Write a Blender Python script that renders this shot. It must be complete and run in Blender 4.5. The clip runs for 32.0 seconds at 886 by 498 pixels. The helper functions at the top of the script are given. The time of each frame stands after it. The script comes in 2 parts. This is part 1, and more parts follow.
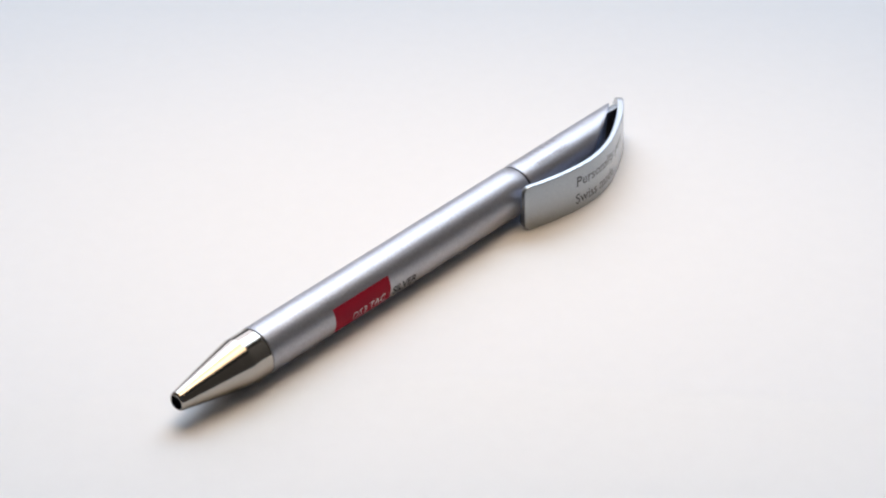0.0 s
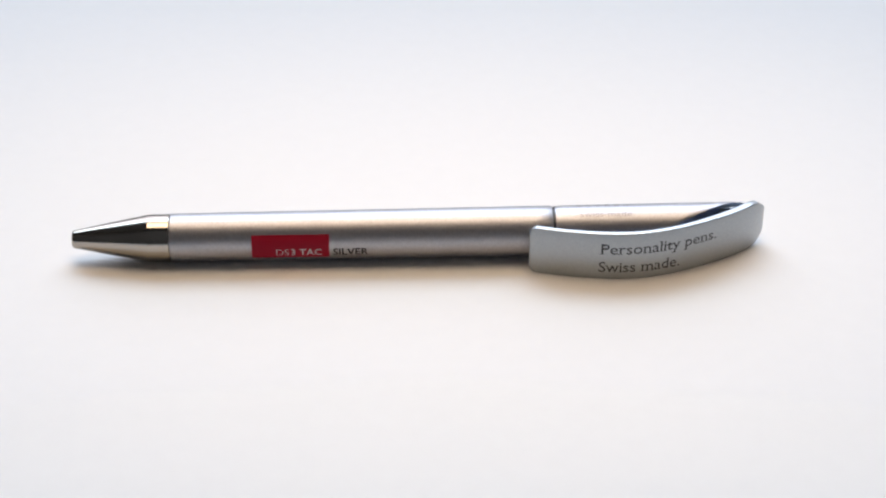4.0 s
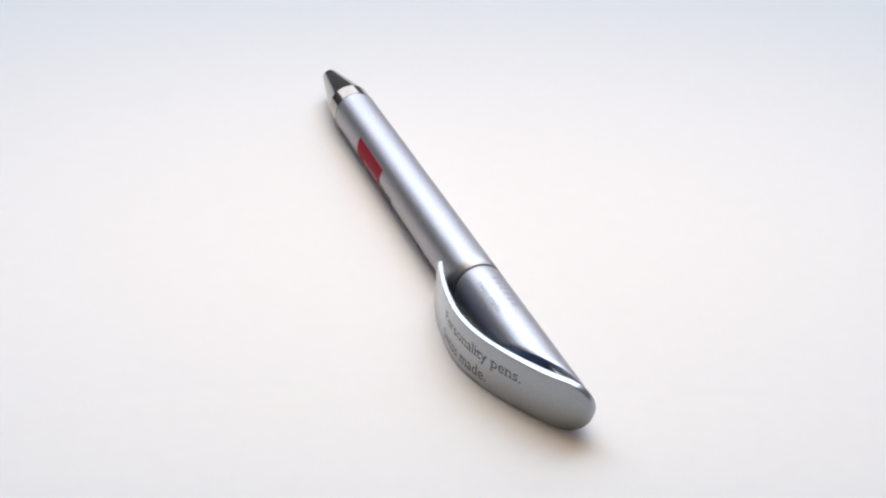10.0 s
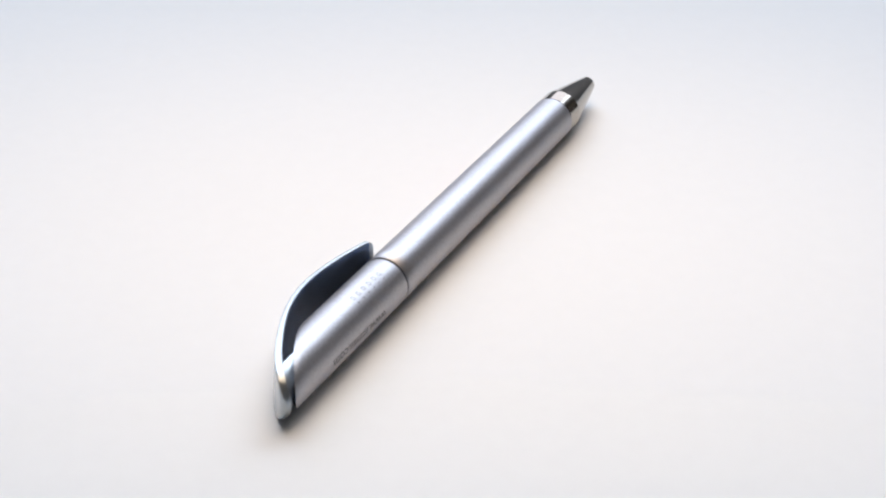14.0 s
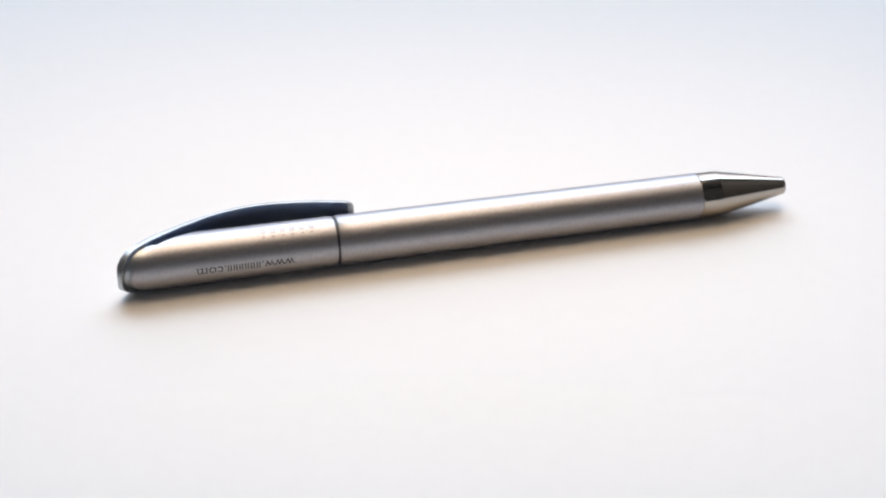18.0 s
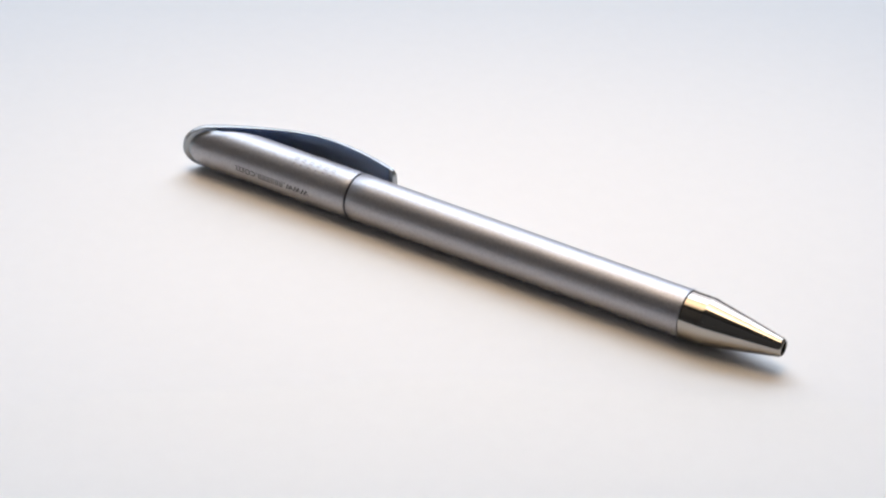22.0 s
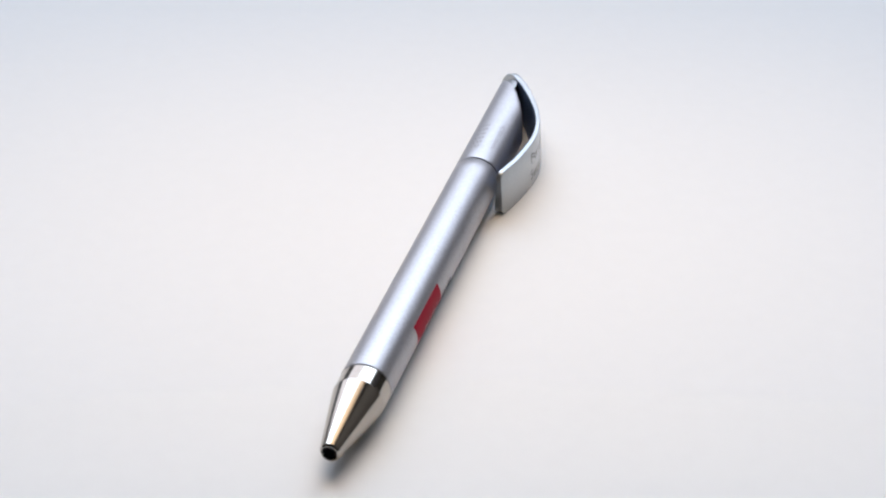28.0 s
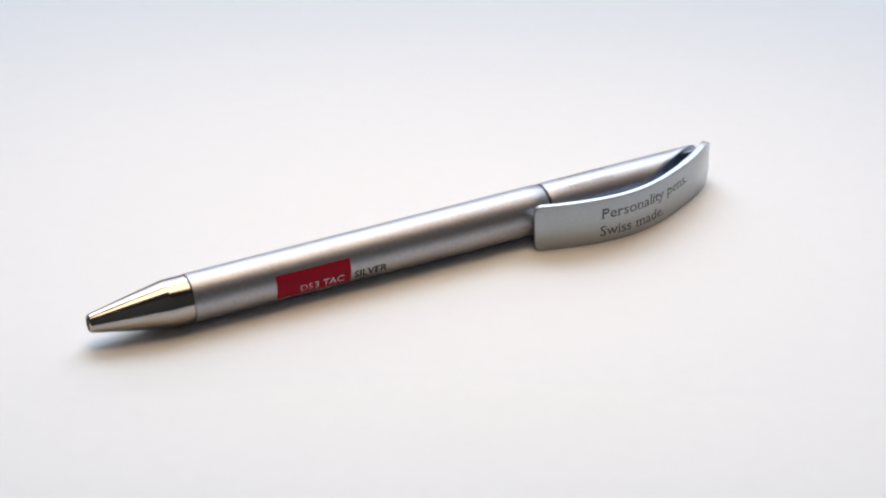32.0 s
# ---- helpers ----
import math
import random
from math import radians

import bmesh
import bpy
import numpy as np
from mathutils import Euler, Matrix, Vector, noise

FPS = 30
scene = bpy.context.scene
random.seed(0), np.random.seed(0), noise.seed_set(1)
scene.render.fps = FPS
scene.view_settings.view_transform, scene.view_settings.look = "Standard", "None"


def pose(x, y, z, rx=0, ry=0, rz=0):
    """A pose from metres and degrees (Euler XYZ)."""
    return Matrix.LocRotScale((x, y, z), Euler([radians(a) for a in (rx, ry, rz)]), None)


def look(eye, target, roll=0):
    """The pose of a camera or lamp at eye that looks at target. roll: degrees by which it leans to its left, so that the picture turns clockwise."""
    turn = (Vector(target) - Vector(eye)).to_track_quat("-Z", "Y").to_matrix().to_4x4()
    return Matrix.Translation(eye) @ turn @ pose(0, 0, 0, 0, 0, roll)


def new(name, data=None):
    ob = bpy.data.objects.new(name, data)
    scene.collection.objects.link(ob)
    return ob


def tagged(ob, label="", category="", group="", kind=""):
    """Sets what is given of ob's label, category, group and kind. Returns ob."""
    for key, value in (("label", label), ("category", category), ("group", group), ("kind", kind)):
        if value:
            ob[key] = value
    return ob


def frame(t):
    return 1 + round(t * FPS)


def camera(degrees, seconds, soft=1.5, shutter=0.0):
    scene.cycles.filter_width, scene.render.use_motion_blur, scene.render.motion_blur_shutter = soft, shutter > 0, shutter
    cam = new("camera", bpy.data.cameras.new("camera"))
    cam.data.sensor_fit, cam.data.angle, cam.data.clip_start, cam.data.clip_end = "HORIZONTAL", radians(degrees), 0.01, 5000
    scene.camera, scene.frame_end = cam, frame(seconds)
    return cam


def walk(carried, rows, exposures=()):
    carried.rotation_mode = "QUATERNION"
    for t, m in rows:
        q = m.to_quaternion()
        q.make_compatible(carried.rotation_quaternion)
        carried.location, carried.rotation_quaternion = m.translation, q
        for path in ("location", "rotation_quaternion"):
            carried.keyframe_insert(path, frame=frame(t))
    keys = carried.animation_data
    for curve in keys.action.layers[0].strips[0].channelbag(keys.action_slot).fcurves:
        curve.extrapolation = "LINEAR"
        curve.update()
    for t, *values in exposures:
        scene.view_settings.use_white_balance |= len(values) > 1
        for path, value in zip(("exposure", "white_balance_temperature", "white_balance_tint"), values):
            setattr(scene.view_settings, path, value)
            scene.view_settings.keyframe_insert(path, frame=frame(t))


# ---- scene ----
cam = camera(27.75, 32.0, soft=2.1, shutter=0.5)
EYE = (0.0, -0.3103, 0.1953)
STILL = look(EYE, (EYE[0] - 0.0002, EYE[1] + math.cos(radians(32.12)), EYE[2] - math.sin(radians(32.12))), 0.43)
walk(cam, [(0.0, STILL), (32.0, STILL)], exposures=[(0.0, -0.09, 6500, 10), (3.0, -0.05, 6500, 10), (6.0, -0.03, 6500, 10), (9.0, -0.06, 6500, 10), (11.0, -0.09, 6500, 10), (13.0, -0.04, 6500, 10), (14.0, -0.06, 6500, 10), (19.0, -0.01, 6500, 10), (22.0, -0.09, 6500, 10), (25.0, -0.08, 6500, 10), (28.0, -0.15, 6400, 10), (29.0, -0.23, 6350, 10), (30.0, -0.23, 6350, 10), (31.0, -0.19, 6400, 10), (32.0, -0.09, 6500, 10)])

# ---- light: a cool tall window behind the table, a warm soft lamp overhead ----
world = bpy.data.worlds.new("room_air")
scene.world = world
world.use_nodes = True
world.node_tree.nodes["Background"].inputs[0].default_value = (0.55, 0.6, 0.7, 1)
world.node_tree.nodes["Background"].inputs[1].default_value = 0.02


def area_lamp(name, eye, target, size_x, size_y, watts, colour, spread=180):
    data = bpy.data.lights.new(name, "AREA")
    data.shape, data.size, data.size_y = "RECTANGLE", size_x, size_y
    data.energy, data.color, data.spread = watts, colour, radians(spread)
    ob = new(name, data)
    ob.matrix_world = look(eye, target)
    return ob


# the window's two sashes: bright cool sky in the upper one, duller ground and houses in the lower one
WINDOW = (-1.4, 1.4, 0.46, 2.98)      # x0, x1, z0, z1 of the opening in the north wall
SASH = 1.24
area_lamp("upper_window_light", (0.0, 1.56, (SASH + WINDOW[3]) / 2), (0.0, 0.0, (SASH + WINDOW[3]) / 2), 2.8, WINDOW[3] - SASH - 0.02, 107.0, (0.708, 0.834, 0.985))
area_lamp("lower_window_light", (0.0, 1.56, (WINDOW[2] + SASH) / 2), (0.0, 0.0, (WINDOW[2] + SASH) / 2), 2.8, SASH - WINDOW[2] - 0.02, 16.5, (0.84, 0.85, 0.97))
# a warm desk lamp close over the table
area_lamp("desk_lamp", (0.0, 0.035, 0.33), (0, 0.002, 0), 0.29, 0.185, 0.118, (1.0, 0.74, 0.50), 58)


# ---- materials ----
def nodes_of(name):
    m = bpy.data.materials.new(name)
    m.use_nodes = True
    t = m.node_tree
    return m, t.nodes, t.links, t.nodes["Principled BSDF"]


def surface(name, colour, rough=0.5, metal=0.0, vary=0.04, scale=40.0, fine=900.0, bump=0.0, rough_vary=0.05, spec=0.5, coat=0.0):
    """A surface with variation at two scales: slow stains and fine grain."""
    m, n, l, b = nodes_of(name)
    co = n.new("ShaderNodeTexCoord")
    big, small = n.new("ShaderNodeTexNoise"), n.new("ShaderNodeTexNoise")
    big.inputs["Scale"].default_value, small.inputs["Scale"].default_value = scale, fine
    big.inputs["Detail"].default_value, small.inputs["Detail"].default_value = 4, 3
    for x in (big, small):
        l.new(co.outputs["Object"], x.inputs["Vector"])
    add = n.new("ShaderNodeMath")
    add.operation = "ADD"
    l.new(big.outputs["Fac"], add.inputs[0])
    l.new(small.outputs["Fac"], add.inputs[1])
    ramp = n.new("ShaderNodeMapRange")
    ramp.inputs["From Min"].default_value, ramp.inputs["From Max"].default_value = 0.6, 1.4
    ramp.inputs["To Min"].default_value, ramp.inputs["To Max"].default_value = 1 - vary, 1 + vary
    l.new(add.outputs[0], ramp.inputs["Value"])
    mul = n.new("ShaderNodeVectorMath")
    mul.operation = "SCALE"
    mul.inputs[0].default_value = colour
    l.new(ramp.outputs["Result"], mul.inputs["Scale"])
    l.new(mul.outputs[0], b.inputs["Base Color"])
    rr = n.new("ShaderNodeMapRange")
    rr.inputs["From Min"].default_value, rr.inputs["From Max"].default_value = 0.3, 0.7
    rr.inputs["To Min"].default_value, rr.inputs["To Max"].default_value = max(rough - rough_vary, 0.02), rough + rough_vary
    l.new(big.outputs["Fac"], rr.inputs["Value"])
    l.new(rr.outputs["Result"], b.inputs["Roughness"])
    b.inputs["Metallic"].default_value = metal
    b.inputs["Specular IOR Level"].default_value = spec
    b.inputs["Coat Weight"].default_value, b.inputs["Coat Roughness"].default_value = coat, 0.2
    if bump:
        bp = n.new("ShaderNodeBump")
        bp.inputs["Strength"].default_value, bp.inputs["Distance"].default_value = bump, 0.00005
        l.new(small.outputs["Fac"], bp.inputs["Height"])
        l.new(bp.outputs["Normal"], b.inputs["Normal"])
    return m


WHITE_TOP = surface("white_board", (0.80, 0.80, 0.80), 0.6, 0, 0.012, 9, 260, 0.05, spec=0.3)
WALL = surface("dim_wall", (0.045, 0.04, 0.036), 0.8, 0, 0.08, 3, 60)
SOUTH_WALL = surface("dim_brown_wall", (0.055, 0.048, 0.043), 0.8, 0, 0.08, 3, 60)
SIDE_WALL = surface("brown_wall", (0.16, 0.13, 0.105), 0.8, 0, 0.08, 3, 60)
BACK_WALL = surface("pale_wall", (0.55, 0.55, 0.56), 0.8, 0, 0.04, 3, 60)
SILVER = surface("satin_silver_lacquer", (0.39, 0.386, 0.405), 0.40, 0.93, 0.15, 1800, 4200, 0.8, 0.015)
CLIP_SILVER = surface("matt_silver_lacquer", (0.352, 0.38, 0.402), 0.35, 0.9, 0.09, 2200, 6000, 0.5, 0.012, coat=1.0)
CHROME = surface("polished_chrome", (0.41, 0.375, 0.33), 0.11, 1.0, 0.05, 150, 3000, 0.0, 0.02)
DARK = surface("dark_plastic", (0.03, 0.032, 0.042), 0.4, 0, 0.1, 200, 4000)
# same silver; its blue shade and reflections in the gap put into the colour
SHADE_TINT = surface("shade_tinted_silver", (0.45, 0.56, 0.77), 0.28, 0.6, 0.05, 60, 6000, 0.3, 0.0)
RED = surface("red_print", (0.31, 0.006, 0.024), 0.6, 0, 0.04, 200, 9000, 0.05, spec=0.12)
BLACK_INK = surface("black_ink", (0.012, 0.013, 0.016), 0.8, 0, 0.1, 300, 9000, spec=0.1)
CLIP_INK = surface("glossy_dark_ink", (0.02, 0.023, 0.028), 0.4, 0, 0.1, 300, 9000, spec=0.5, coat=0.8)
WHITE_INK = surface("pale_ink", (0.62, 0.55, 0.56), 0.8, 0, 0.05, 300, 9000, spec=0.1)
GREY_INK = surface("grey_ink", (0.034, 0.033, 0.035), 0.5, 0, 0.05, 300, 9000, spec=0.4)
EMBOSS = surface("embossed_silver", (0.25, 0.24, 0.245), 0.52, 0.3, 0.05, 300, 9000)


# ---- mesh helpers ----
def part(name, bm, material, parent=None, label="", smooth=40):
    bmesh.ops.recalc_face_normals(bm, faces=bm.faces[:])
    me = bpy.data.meshes.new(name)
    bm.to_mesh(me)
    bm.free()
    me.materials.append(material)
    if smooth:
        me.shade_smooth()
        me.set_sharp_from_angle(angle=radians(smooth))
    ob = new(name, me)
    ob.parent = parent
    return tagged(ob, label)


def slab(x0, x1, y0, y1, z0, z1):
    bm = bmesh.new()
    bmesh.ops.create_cube(bm, size=1)
    for v in bm.verts:
        v.co = Vector((x0 + (v.co.x + 0.5) * (x1 - x0), y0 + (v.co.y + 0.5) * (y1 - y0), z0 + (v.co.z + 0.5) * (z1 - z0)))
    return bm


def merged(pieces):
    """Several bmeshes as one."""
    bm = bmesh.new()
    for piece in pieces:
        me = bpy.data.meshes.new("piece")
        piece.to_mesh(me)
        piece.free()
        bm.from_mesh(me)
        bpy.data.meshes.remove(me)
    return bm


# ---- the place: a white board as ground, plain walls round it ----
def setting():
    tagged(part("ground", slab(-2.0, 2.0, -1.5, 1.5, -0.03, 0.0), WHITE_TOP, smooth=0), "matt white board lit softly, bare but for a pen", "tabletop", kind="structure")
    x0, x1, z0, z1 = WINDOW
    for name, box, mat in (("wall_south", (-2.1, 2.1, -1.6, -1.5, -0.03, 3.2), SOUTH_WALL),
                           ("wall_east", (2.0, 2.1, -1.5, 1.5, -0.03, 3.2), SIDE_WALL), ("wall_west", (-2.1, -2.0, -1.5, 1.5, -0.03, 3.2), SIDE_WALL),
                           ("ceiling", (-2.1, 2.1, -1.6, 1.6, 3.2, 3.3), WALL)):
        tagged(part(name, slab(*box), mat, smooth=0), "plain painted wall" if name != "ceiling" else "plain dim ceiling", "wall" if name != "ceiling" else "ceiling", kind="structure")
    north = [slab(-2.1, x0, 1.5, 1.6, -0.03, 3.2), slab(x1, 2.1, 1.5, 1.6, -0.03, 3.2), slab(x0, x1, 1.5, 1.6, -0.03, z0), slab(x0, x1, 1.5, 1.6, z1, 3.2)]
    tagged(part("wall_north", merged(north), BACK_WALL, smooth=0), "plain pale wall round a tall window opening", "wall", kind="structure")


# ---- the pen: u runs from tip to tail along its axis, v out towards the clip, w up; all in mm ----
U0, V0 = 74.85, -1.0       # the point of the axis line over the turning centre
U_KINK, U_NOSE, U_SEAM, U_TAIL = 15.6, 19.9, 97.2, 141.5
R_TIP, R_KINK, R_NOSE, R_TAIL = 1.72, 4.78, 4.85, 5.27
SLOPE = (R_TAIL - R_NOSE) / (U_TAIL - U_NOSE)
TURN_AT_START, TURN_RATE = 50.5, -12.0


def radius(u):
    return R_NOSE + (u - U_NOSE) * SLOPE


def place(u, v, w):
    """A point of the pen in its thing's space, in metres; the axis climbs so that the tube rests on the board all along."""
    return Vector(((u - U0) / 1000, -(v - V0) / 1000, (w + radius(u)) / 1000))


def lathe(profile, steps=72, close_start=False, close_end=False):
    """A turned body from (u, r) pairs."""
    bm = bmesh.new()
    rings = []
    for u, r in profile:
        rings.append([bm.verts.new(place(u, r * math.cos(a), r * math.sin(a))) for a in (2 * math.pi * i / steps for i in range(steps))])
    for a, b in zip(rings, rings[1:]):
        for i in range(steps):
            j = (i + 1) % steps
            bm.faces.new((a[i], a[j], b[j], b[i]))
    if close_start:
        bm.faces.new(rings[0])
    if close_end:
        bm.faces.new(rings[-1])
    return bm


def smooth_curve(keys, u):
    """Cubic through (u, v) keys."""
    xs, ys = [k[0] for k in keys], [k[1] for k in keys]
    slopes = [(ys[min(i + 1, len(xs) - 1)] - ys[max(i - 1, 0)]) / (xs[min(i + 1, len(xs) - 1)] - xs[max(i - 1, 0)]) for i in range(len(xs))]
    for i in range(len(xs) - 1):
        if u <= xs[i + 1] or i == len(xs) - 2:
            h = xs[i + 1] - xs[i]
            s = (u - xs[i]) / h
            return ((2 * s**3 - 3 * s**2 + 1) * ys[i] + (s**3 - 2 * s**2 + s) * h * slopes[i] + (-2 * s**3 + 3 * s**2) * ys[i + 1] + (s**3 - s**2) * h * slopes[i + 1])


CLIP_KEYS = [(91.7, 6.9), (96, 8.15), (100, 9.1), (105, 9.9), (110, 10.25), (115, 9.85), (120, 8.65), (125, 6.75), (130, 4.4), (134, 2.2), (137.5, -0.35), (139.9, -2.6), (141.3, -4.4)]
CLIP_THICK = 1.5          # at mid height; thinner towards the upper edge, thicker towards the foot
CLIP_DRAFT = 0.09


def draft_at(u):
    """The slant of the inner face, which fades out where the clip runs into the tail."""
    return CLIP_DRAFT * min(max((134.0 - u) / 12.0, 0.0), 1.0)


CLIP_TILT = 0.06           # the clip's foot stands a little further out than its upper edge


def clip_line(count):
    """Points (u, v) of the clip's outer face in even steps, with their outward normals."""
    fine = [(u, smooth_curve(CLIP_KEYS, u)) for u in np.linspace(CLIP_KEYS[0][0], CLIP_KEYS[-1][0], 600)]
    dist = [0.0]
    for a, b in zip(fine, fine[1:]):
        dist.append(dist[-1] + math.dist(a, b))
    steps = np.linspace(0, 1, count)
    steps = dist[-1] * (steps + 0.12 * np.sin(2 * np.pi * (steps + 0.5)))     # closer towards both ends
    us = np.interp(steps, dist, [p[0] for p in fine])
    rows = []
    for u in us:
        d = Vector((0.02, smooth_curve(CLIP_KEYS, u + 0.01) - smooth_curve(CLIP_KEYS, u - 0.01))).normalized()
        rows.append((u, smooth_curve(CLIP_KEYS, u), Vector((-d.y, d.x))))
    return rows, steps


def clip_mesh():
    bm = bmesh.new()
    rows, along = clip_line(130)
    rings = []
    total = along[-1]
    for (u, v, n), s in zip(rows, along):
        half = 5.15
        if s < 1.6:                       # rounded corners of the free end
            half -= 1.6 - math.sqrt(max(2.56 - (1.6 - s) ** 2, 0))
        left = total - s
        if left < 6.4:                    # the tail rounds off like the tube
            half = max(5.15 * math.sqrt(1 - ((6.4 - left) / 6.4) ** 2.0), 0.4)
        t, draft, e = CLIP_THICK, draft_at(u) * half, 0.2
        out = -(1.5 - math.sqrt(1.5**2 - (1.5 - left) ** 2)) * 0.6 if left < 1.5 else 0.0      # the outer face rounds off into the end
        ring = []
        corners = ((out, half - 0.05 * half, 0), (draft - t, half - 0.03 * half, 90), (-t - draft, -half, 180), (out, -half, 270))
        for k, (o, h, a0) in enumerate(corners):
            co, ch = (o - e if k in (0, 3) else o + e), (h - e if h > 0 else h + e)
            for a in (0, 30, 60, 90):
                r = radians(a0 + a)
                w = ch + e * math.sin(r)
                ring.append(bm.verts.new(place(u + n.x * (co + e * math.cos(r)), v + n.y * (co + e * math.cos(r)) - CLIP_TILT * w, w)))
        rings.append(ring)
    for a, b in zip(rings, rings[1:]):
        for i in range(len(a)):
            j = (i + 1) % len(a)
            bm.faces.new((a[i], a[j], b[j], b[i]))
    bm.faces.new(rings[0])
    bm.faces.new(rings[-1])
    return bm


def shade_sheet_mesh():
    """A thin sheet over the clip's inner face, its blue shade put into colour."""
    bm = bmesh.new()
    rows, along = clip_line(90)
    cols = []
    for (u, v, n), s in zip(rows, along):
        if s < 1.0 or u > 135.5:
            continue
        col = []
        for w in np.linspace(-4.7, 4.85, 5):
            o = CLIP_THICK + 0.13 - draft_at(u) * w
            col.append(bm.verts.new(place(u - n.x * o, v - n.y * o - CLIP_TILT * w, w)))
        cols.append(col)
    for a, b in zip(cols, cols[1:]):
        for i in range(4):
            bm.faces.new((a[i], a[i + 1], b[i + 1], b[i]))
    bmesh.ops.solidify(bm, geom=bm.faces[:], thickness=0.00004)
    return bm


CUT_KEYS = [(114.5, 6.2), (119.2, 4.9), (123.0, 3.6), (127.6, 1.4), (131.3, -0.6), (134.5, -2.6), (137.2, -4.4), (138.6, -5.6)]


def cut_at(v):
    """Where the upper tube ends, for a place across it."""
    us = np.linspace(CUT_KEYS[0][0], CUT_KEYS[-1][0], 300)
    vs = [smooth_curve(CUT_KEYS, u) for u in us]
    return float(np.interp(-v, [-x for x in vs], us))


def cap_mesh(start, shrink=0.0, ends=0.0):
    """The upper tube from the seam to its slanting, curved cut."""
    bm = bmesh.new()
    half, long = 40, 30
    table = []
    for i in range(2 * half):
        a = math.pi * i / half
        end = cut_at((radius(130) - shrink) * math.cos(a)) + ends
        col = []
        for k in range(long + 1):
            u = start + (end - start) * k / long
            r = radius(u) - shrink
            if k == 0:
                r -= 0.12
            if k == long:
                r -= 0.15
            col.append(bm.verts.new(place(u, r * math.cos(a), r * math.sin(a))))
        table.append(col)
    for i in range(2 * half):
        j = (i + 1) % (2 * half)
        for k in range(long):
            bm.faces.new((table[i][k], table[j][k], table[j][k + 1], table[i][k + 1]))
    for i in range(half):
        a, b = table[i][long], table[i + 1][long]
        c, d = table[(2 * half - i - 1) % (2 * half)][long], table[(2 * half - i) % (2 * half)][long]
        bm.faces.new((a, b, c) if d is a else ((a, b, d) if c is b else (a, b, c, d))).material_index = 1
    bm.faces.new([c[0] for c in table])
    return bm


def bridge_mesh():
    """The recessed neck that joins the upper tube's cut to the clip's inner face."""
    bm = bmesh.new()
    inner = [(u - n.x * CLIP_THICK, v - n.y * CLIP_THICK) for u, v, n in clip_line(120)[0] if u > 112]
    r = radius(136) - 0.9
    first = math.acos(-0.3 / r)
    a_ring, b_ring = [], []
    for i in range(41):
        a = first + (2 * math.pi - 2 * first) * i / 40
        v, w = r * math.cos(a), r * math.sin(a)
        reach = float(np.interp(-v, [-p[1] for p in inner], [p[0] for p in inner]))
        a_ring.append(bm.verts.new(place(cut_at(v) - 0.4, v, w)))
        b_ring.append(bm.verts.new(place(max(reach, cut_at(v)) + 0.4, v, w)))
    for i in range(41):
        j = (i + 1) % 41
        bm.faces.new((a_ring[i], a_ring[j], b_ring[j], b_ring[i]))
    bm.faces.new(a_ring)
    bm.faces.new(b_ring)
    return bm


def serifs(bm, thick=0.045, reach=0.075):
    """Adds a small foot wherever a straight stroke of the type ends flat."""
    seen, ends = set(), []
    for start in bm.verts:
        if start in seen:
            continue
        isle, todo = [], [start]
        seen.add(start)
        while todo:
            v = todo.pop()
            isle.append(v)
            for e in v.link_edges:
                o = e.other_vert(v)
                if o not in seen:
                    seen.add(o)
                    todo.append(o)
        ys = [v.co.y for v in isle]
        if max(ys) - min(ys) < 0.3:       # dots and stops keep their shape
            continue
        for e in {e for v in isle for e in v.link_edges if e.is_boundary}:
            a, b = e.verts[0].co, e.verts[1].co
            if abs(a.y - b.y) < 1e-4 and 0.05 < abs(a.x - b.x) < 0.16:
                middle = sum(ys) / len(ys)
                ends.append((min(a.x, b.x), max(a.x, b.x), a.y, a.y > middle))
    for x0, x1, y, top in ends:
        low, high = (y - thick, y) if top else (y, y + thick)
        right = x1 + (0.02 if top else reach)
        bm.faces.new([bm.verts.new(p) for p in ((x0 - reach, low, 0), (right, low, 0), (right, high, 0), (x0 - reach, high, 0))])


def flat_text(words, bold=0.0, serif=False):
    """A line of type as a flat mesh, its box drawn to 1 by 1 from the baseline to the height of the capitals."""
    curve = bpy.data.curves.new("type", "FONT")
    curve.body = words
    curve.resolution_u = 3
    curve.offset = bold
    ob = new("type", curve)
    me = bpy.data.meshes.new_from_object(ob.evaluated_get(bpy.context.evaluated_depsgraph_get()))
    bm = bmesh.new()
    bm.from_mesh(me)
    bpy.data.objects.remove(ob)
    bpy.data.curves.remove(curve)
    bpy.data.meshes.remove(me)
    if serif:
        bmesh.ops.remove_doubles(bm, verts=bm.verts[:], dist=1e-5)
        serifs(bm)
    bmesh.ops.triangulate(bm, faces=bm.faces[:])
    xs = [v.co.x for v in bm.verts]
    for v in bm.verts:
        v.co = Vector(((v.co.x - min(xs)) / (max(xs) - min(xs)), v.co.y / 0.7, 0))
    return bm


def sliced(bm, across, up):
    """Cuts a flat mesh into strips, so that it can bend."""
    for n, k in (((1, 0, 0), across), ((0, 1, 0), up)):
        lo, hi = -0.4, 1.3
        for i in range(1, k):
            at = lo + (hi - lo) * i / k
            bmesh.ops.bisect_plane(bm, geom=bm.verts[:] + bm.edges[:] + bm.faces[:], plane_co=Vector(n) * at, plane_no=n, dist=1e-6)
    return bm


def sheet(nx, ny):
    bm = bmesh.new()
    bmesh.ops.create_grid(bm, x_segments=nx, y_segments=ny, size=0.5)
    for v in bm.verts:
        v.co += Vector((0.5, 0.5, 0))
    return bm


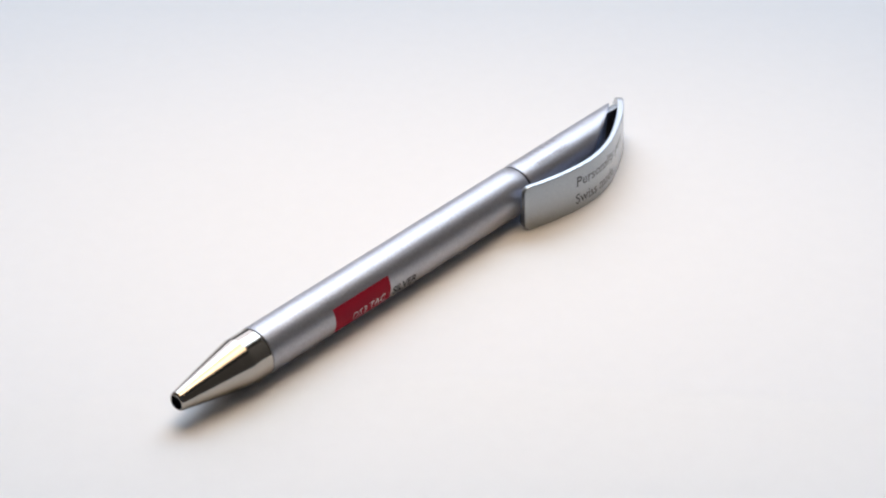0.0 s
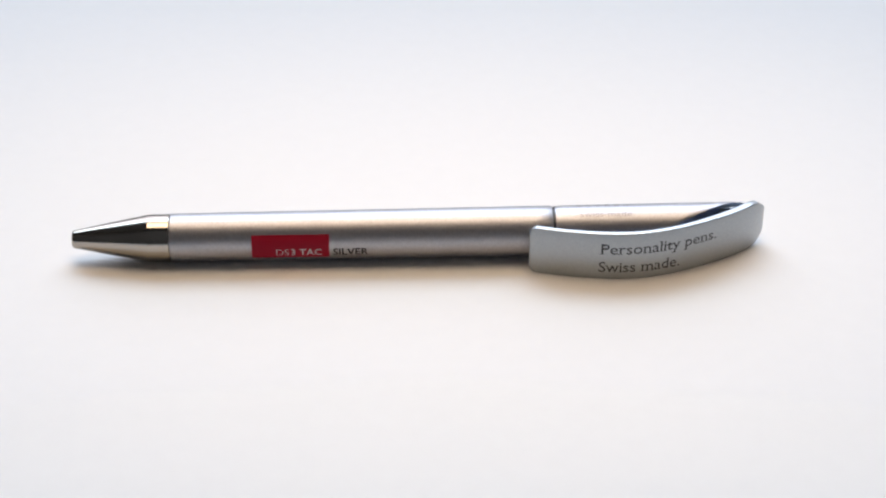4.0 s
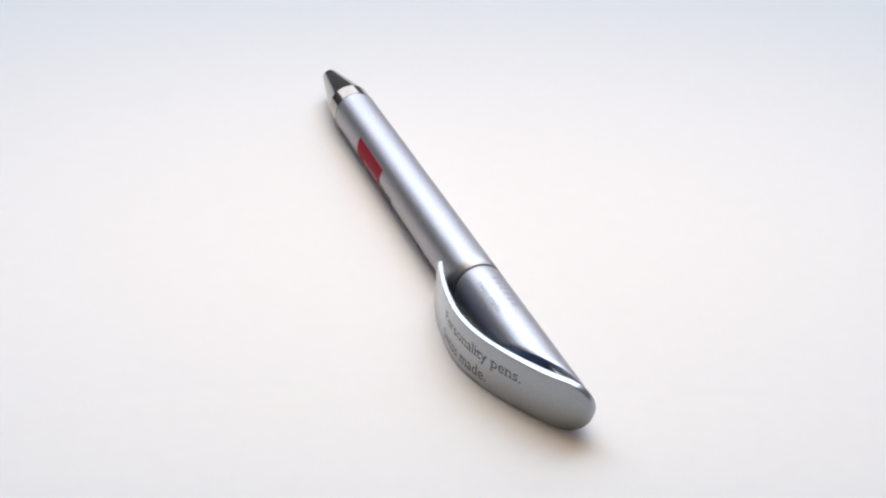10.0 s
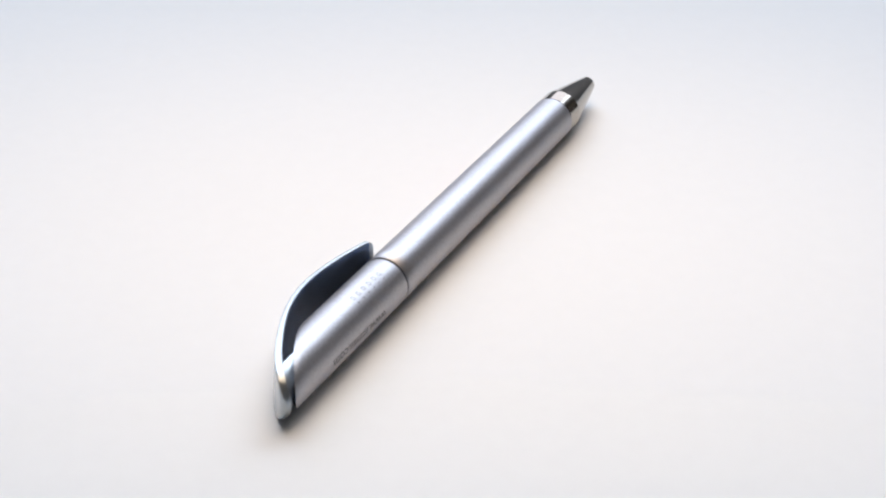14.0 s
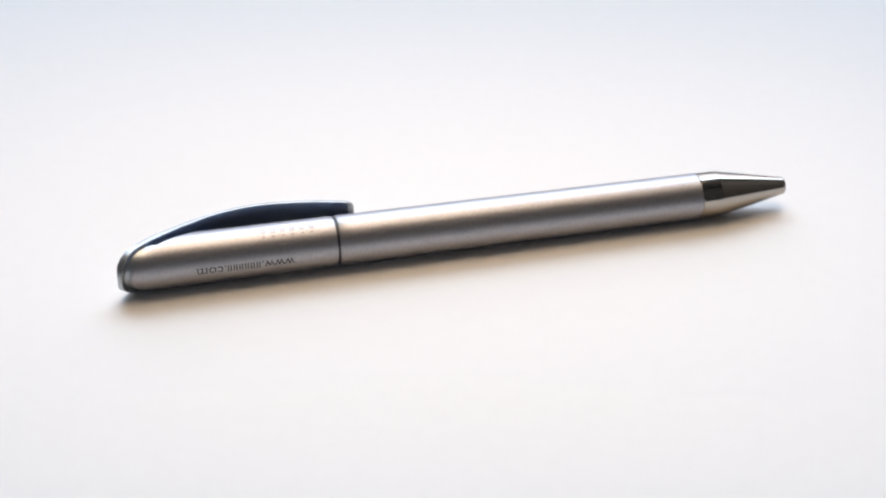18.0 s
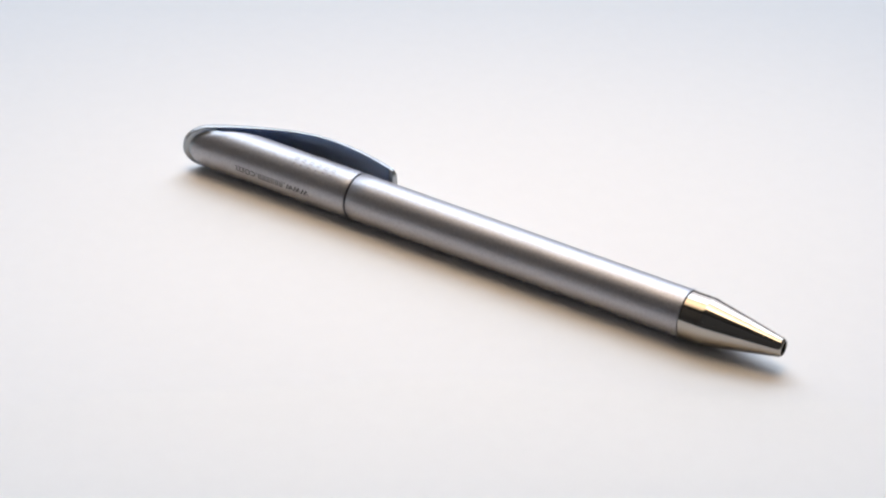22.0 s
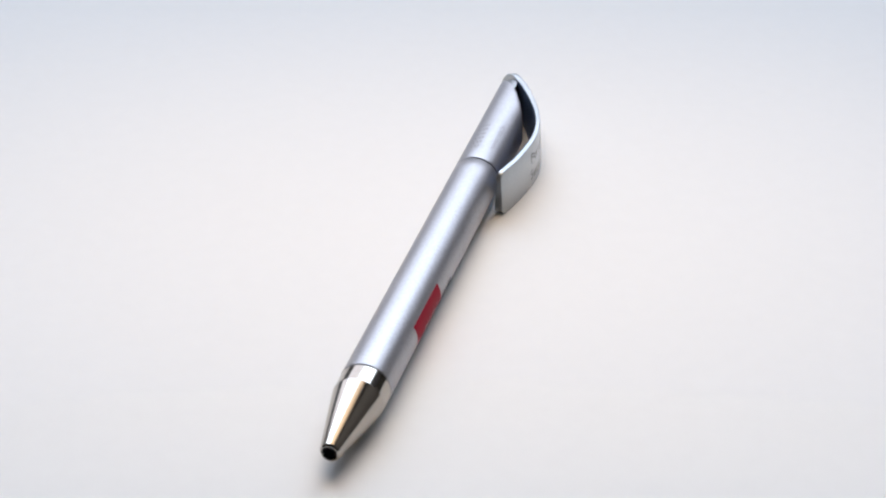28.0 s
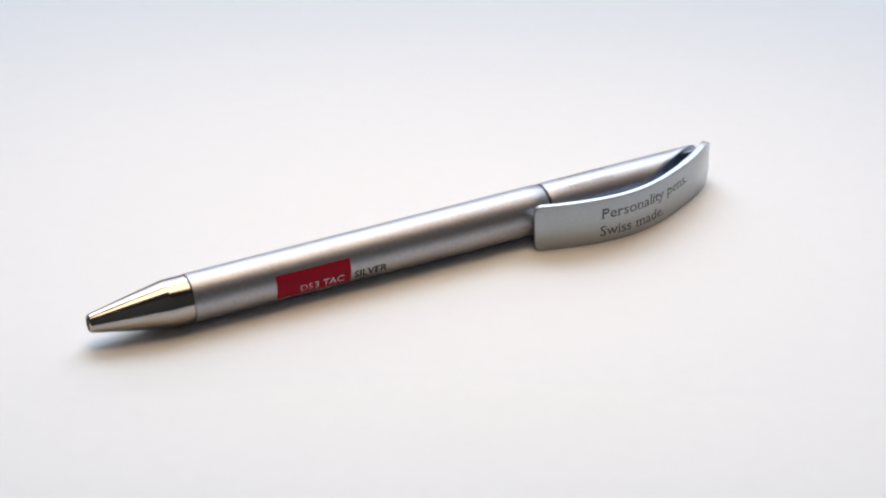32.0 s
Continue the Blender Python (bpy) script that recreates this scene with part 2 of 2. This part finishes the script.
def on_tube(bm, u0, u1, low, height, proud=0.03):
    """Wraps a flat mesh of 1 by 1 round the tube: from u0 to u1, from the angle low (degrees up from the clip's side) over a height in mm."""
    for v in bm.verts:
        u = u0 + (u1 - u0) * v.co.x
        r = radius(u) + proud
        a = radians(low) + v.co.y * height / r
        v.co = place(u, r * math.cos(a), r * math.sin(a))
    return bm


def on_clip(bm, u0, u1, w0, height, proud=0.03):
    rows, along = clip_line(400)
    us = [r[0] for r in rows]
    s0, s1 = np.interp(u0, us, along), np.interp(u1, us, along)
    for v in bm.verts:
        u = float(np.interp(s0 + (s1 - s0) * v.co.x, along, us))
        w = w0 + v.co.y * height
        d = Vector((0.02, smooth_curve(CLIP_KEYS, u + 0.01) - smooth_curve(CLIP_KEYS, u - 0.01))).normalized()
        v.co = place(u - d.y * proud, smooth_curve(CLIP_KEYS, u) + d.x * proud - CLIP_TILT * w, w)
    return bm


def bars(pieces):
    """Plain bars (x0, x1, y0, y1) on a 1 by 1 field."""
    bm = bmesh.new()
    for x0, x1, y0, y1 in pieces:
        n = 6
        low = [bm.verts.new((x0 + (x1 - x0) * i / n, y0, 0)) for i in range(n + 1)]
        mid = [bm.verts.new((x0 + (x1 - x0) * i / n, (y0 + y1) / 2, 0)) for i in range(n + 1)]
        top = [bm.verts.new((x0 + (x1 - x0) * i / n, y1, 0)) for i in range(n + 1)]
        for a, b in ((low, mid), (mid, top)):
            for i in range(n):
                bm.faces.new((a[i], a[i + 1], b[i + 1], b[i]))
    return bm


def ballpoint_pen():
    pen = tagged(new("ballpoint_pen"), "satin silver ballpoint pen with chrome nose, lying on white board", "pen")
    pen.empty_display_size = 0.02
    # chrome nose
    nose = part("nose_cone", lathe([(1.0, 1.25), (0.35, 1.32), (0.22, 1.4), (0.24, 1.52), (0.36, 1.66), (0.65, R_TIP + 0.12), (U_KINK * 0.5, (R_TIP + R_KINK) / 2 + 0.05),
                                    (U_KINK, R_KINK), (U_NOSE - 0.15, radius(U_NOSE) - 0.05), (U_NOSE - 0.02, radius(U_NOSE) - 0.16), (U_NOSE - 0.02, 3.0)], 96), CHROME, pen,
                "polished chrome nose cone", 6)
    part("tip_opening", lathe([(0.35, 1.32), (2.4, 1.2), (2.5, 0.3)], 32, False, True), DARK, nose, "dark opening for the retracted point")
    # tube
    part("barrel", lathe([(U_NOSE + 0.06, 3.0), (U_NOSE + 0.06, radius(U_NOSE) - 0.1), (U_NOSE + 0.2, radius(U_NOSE) + 0.02)] + [(u, radius(u)) for u in np.linspace(21, U_SEAM - 0.66, 24)]
                         + [(U_SEAM - 0.46, radius(U_SEAM) - 0.16), (U_SEAM - 0.44, radius(U_SEAM) - 0.6)], 96), SILVER, pen, "satin silver lower barrel")
    part("seam_ring", lathe([(U_SEAM - 0.9, 4.0), (U_SEAM - 0.9, radius(U_SEAM) - 0.27), (U_SEAM + 0.6, radius(U_SEAM) - 0.27), (U_SEAM + 0.6, 4.0)], 72), DARK, pen, "dark recessed seam ring")
    cap = part("upper_barrel", cap_mesh(U_SEAM + 0.1), SILVER, pen, "satin silver upper barrel, cut slantwise")
    # the slanting cut gets the tint too: shade in the slot, put into colour
    cap.data.materials.append(SHADE_TINT)
    part("tail_bridge", bridge_mesh(), CLIP_SILVER, pen, "silver bridge between barrel and clip")
    clip = part("clip", clip_mesh(), CLIP_SILVER, pen, "broad bowed silver clip")
    part("clip_shade_sheet", shade_sheet_mesh(), SHADE_TINT, clip, "inner face of the clip, blue shade and reflections put into its colour")
    # print
    label = part("red_label", on_tube(sheet(24, 10), 36.3, 51.8, -29.5, 5.4, 0.02), RED, pen, "red printed rectangle")
    part("lettering", on_tube(sliced(flat_text("DS", -0.012), 4, 6), 41.2, 43.7, -21, 1.65, 0.045), WHITE_INK, label, "thin pale lettering")
    part("lettering", on_tube(sliced(flat_text("3 TAC", 0.008), 8, 6), 44.1, 50.3, -21, 1.65, 0.045), WHITE_INK, label, "pale lettering")
    part("lettering", on_tube(sliced(flat_text("SILVER", 0.02), 8, 6), 52.5, 59.6, -22, 1.75), BLACK_INK, pen, "black lettering")
    part("lettering", on_clip(sliced(flat_text("Personality pens.", 0.004, True), 24, 2), 105.4, 129.5, 0.45, 2.3), CLIP_INK, clip, "dark lettering")
    part("lettering", on_clip(sliced(flat_text("Swiss made.", 0.004, True), 20, 2), 105.3, 121.8, -3.55, 2.3), CLIP_INK, clip, "dark lettering")
    part("lettering", on_tube(sliced(flat_text("swiss-made"), 10, 6), 102.2, 112.6, 62, 1.3, 0.02), EMBOSS, cap, "faint grey lettering")
    # a line of print that stands head down: common letters at both ends, plain bars between them
    part("lettering", on_tube(sliced(flat_text("www.", 0.0, True), 6, 4), 106.0, 112.6, 172.5, 1.95), GREY_INK, cap, "small dark lettering")
    row = []
    for k in range(6):
        row.append((k / 6 + 0.02, k / 6 + 0.055, 0.0, 0.72))
        row.append((k / 6 + 0.095, k / 6 + 0.13, 0.0, 0.72))
    part("print_bars", on_tube(bars(row), 112.9, 119.7, 172.5, 1.95), GREY_INK, cap, "small dark bars of print")
    part("lettering", on_tube(sliced(flat_text(".com", 0.0, True), 6, 4), 119.7, 125.7, 172.5, 1.95), GREY_INK, cap, "small dark lettering")
    for k in range(6):
        at = 101.7 + 1.92 * k
        part("emblem_mark", on_tube(bars([(0, 0.22, 0, 0.5), (0.78, 1, 0, 0.5), (0.22, 0.78, 0, 0.11), (0.22, 0.78, 0.39, 0.5), (0.1, 0.9, 0.82, 0.95)]), at, at + 0.85, 99, 2.1, 0.02), EMBOSS, cap, "embossed mark")
    return pen


setting()
PEN = ballpoint_pen()


def motions():
    walk(PEN, [(k / 2, pose(0, 0, 0, 0, 0, TURN_AT_START + TURN_RATE * k / 2)) for k in range(65)])


motions()
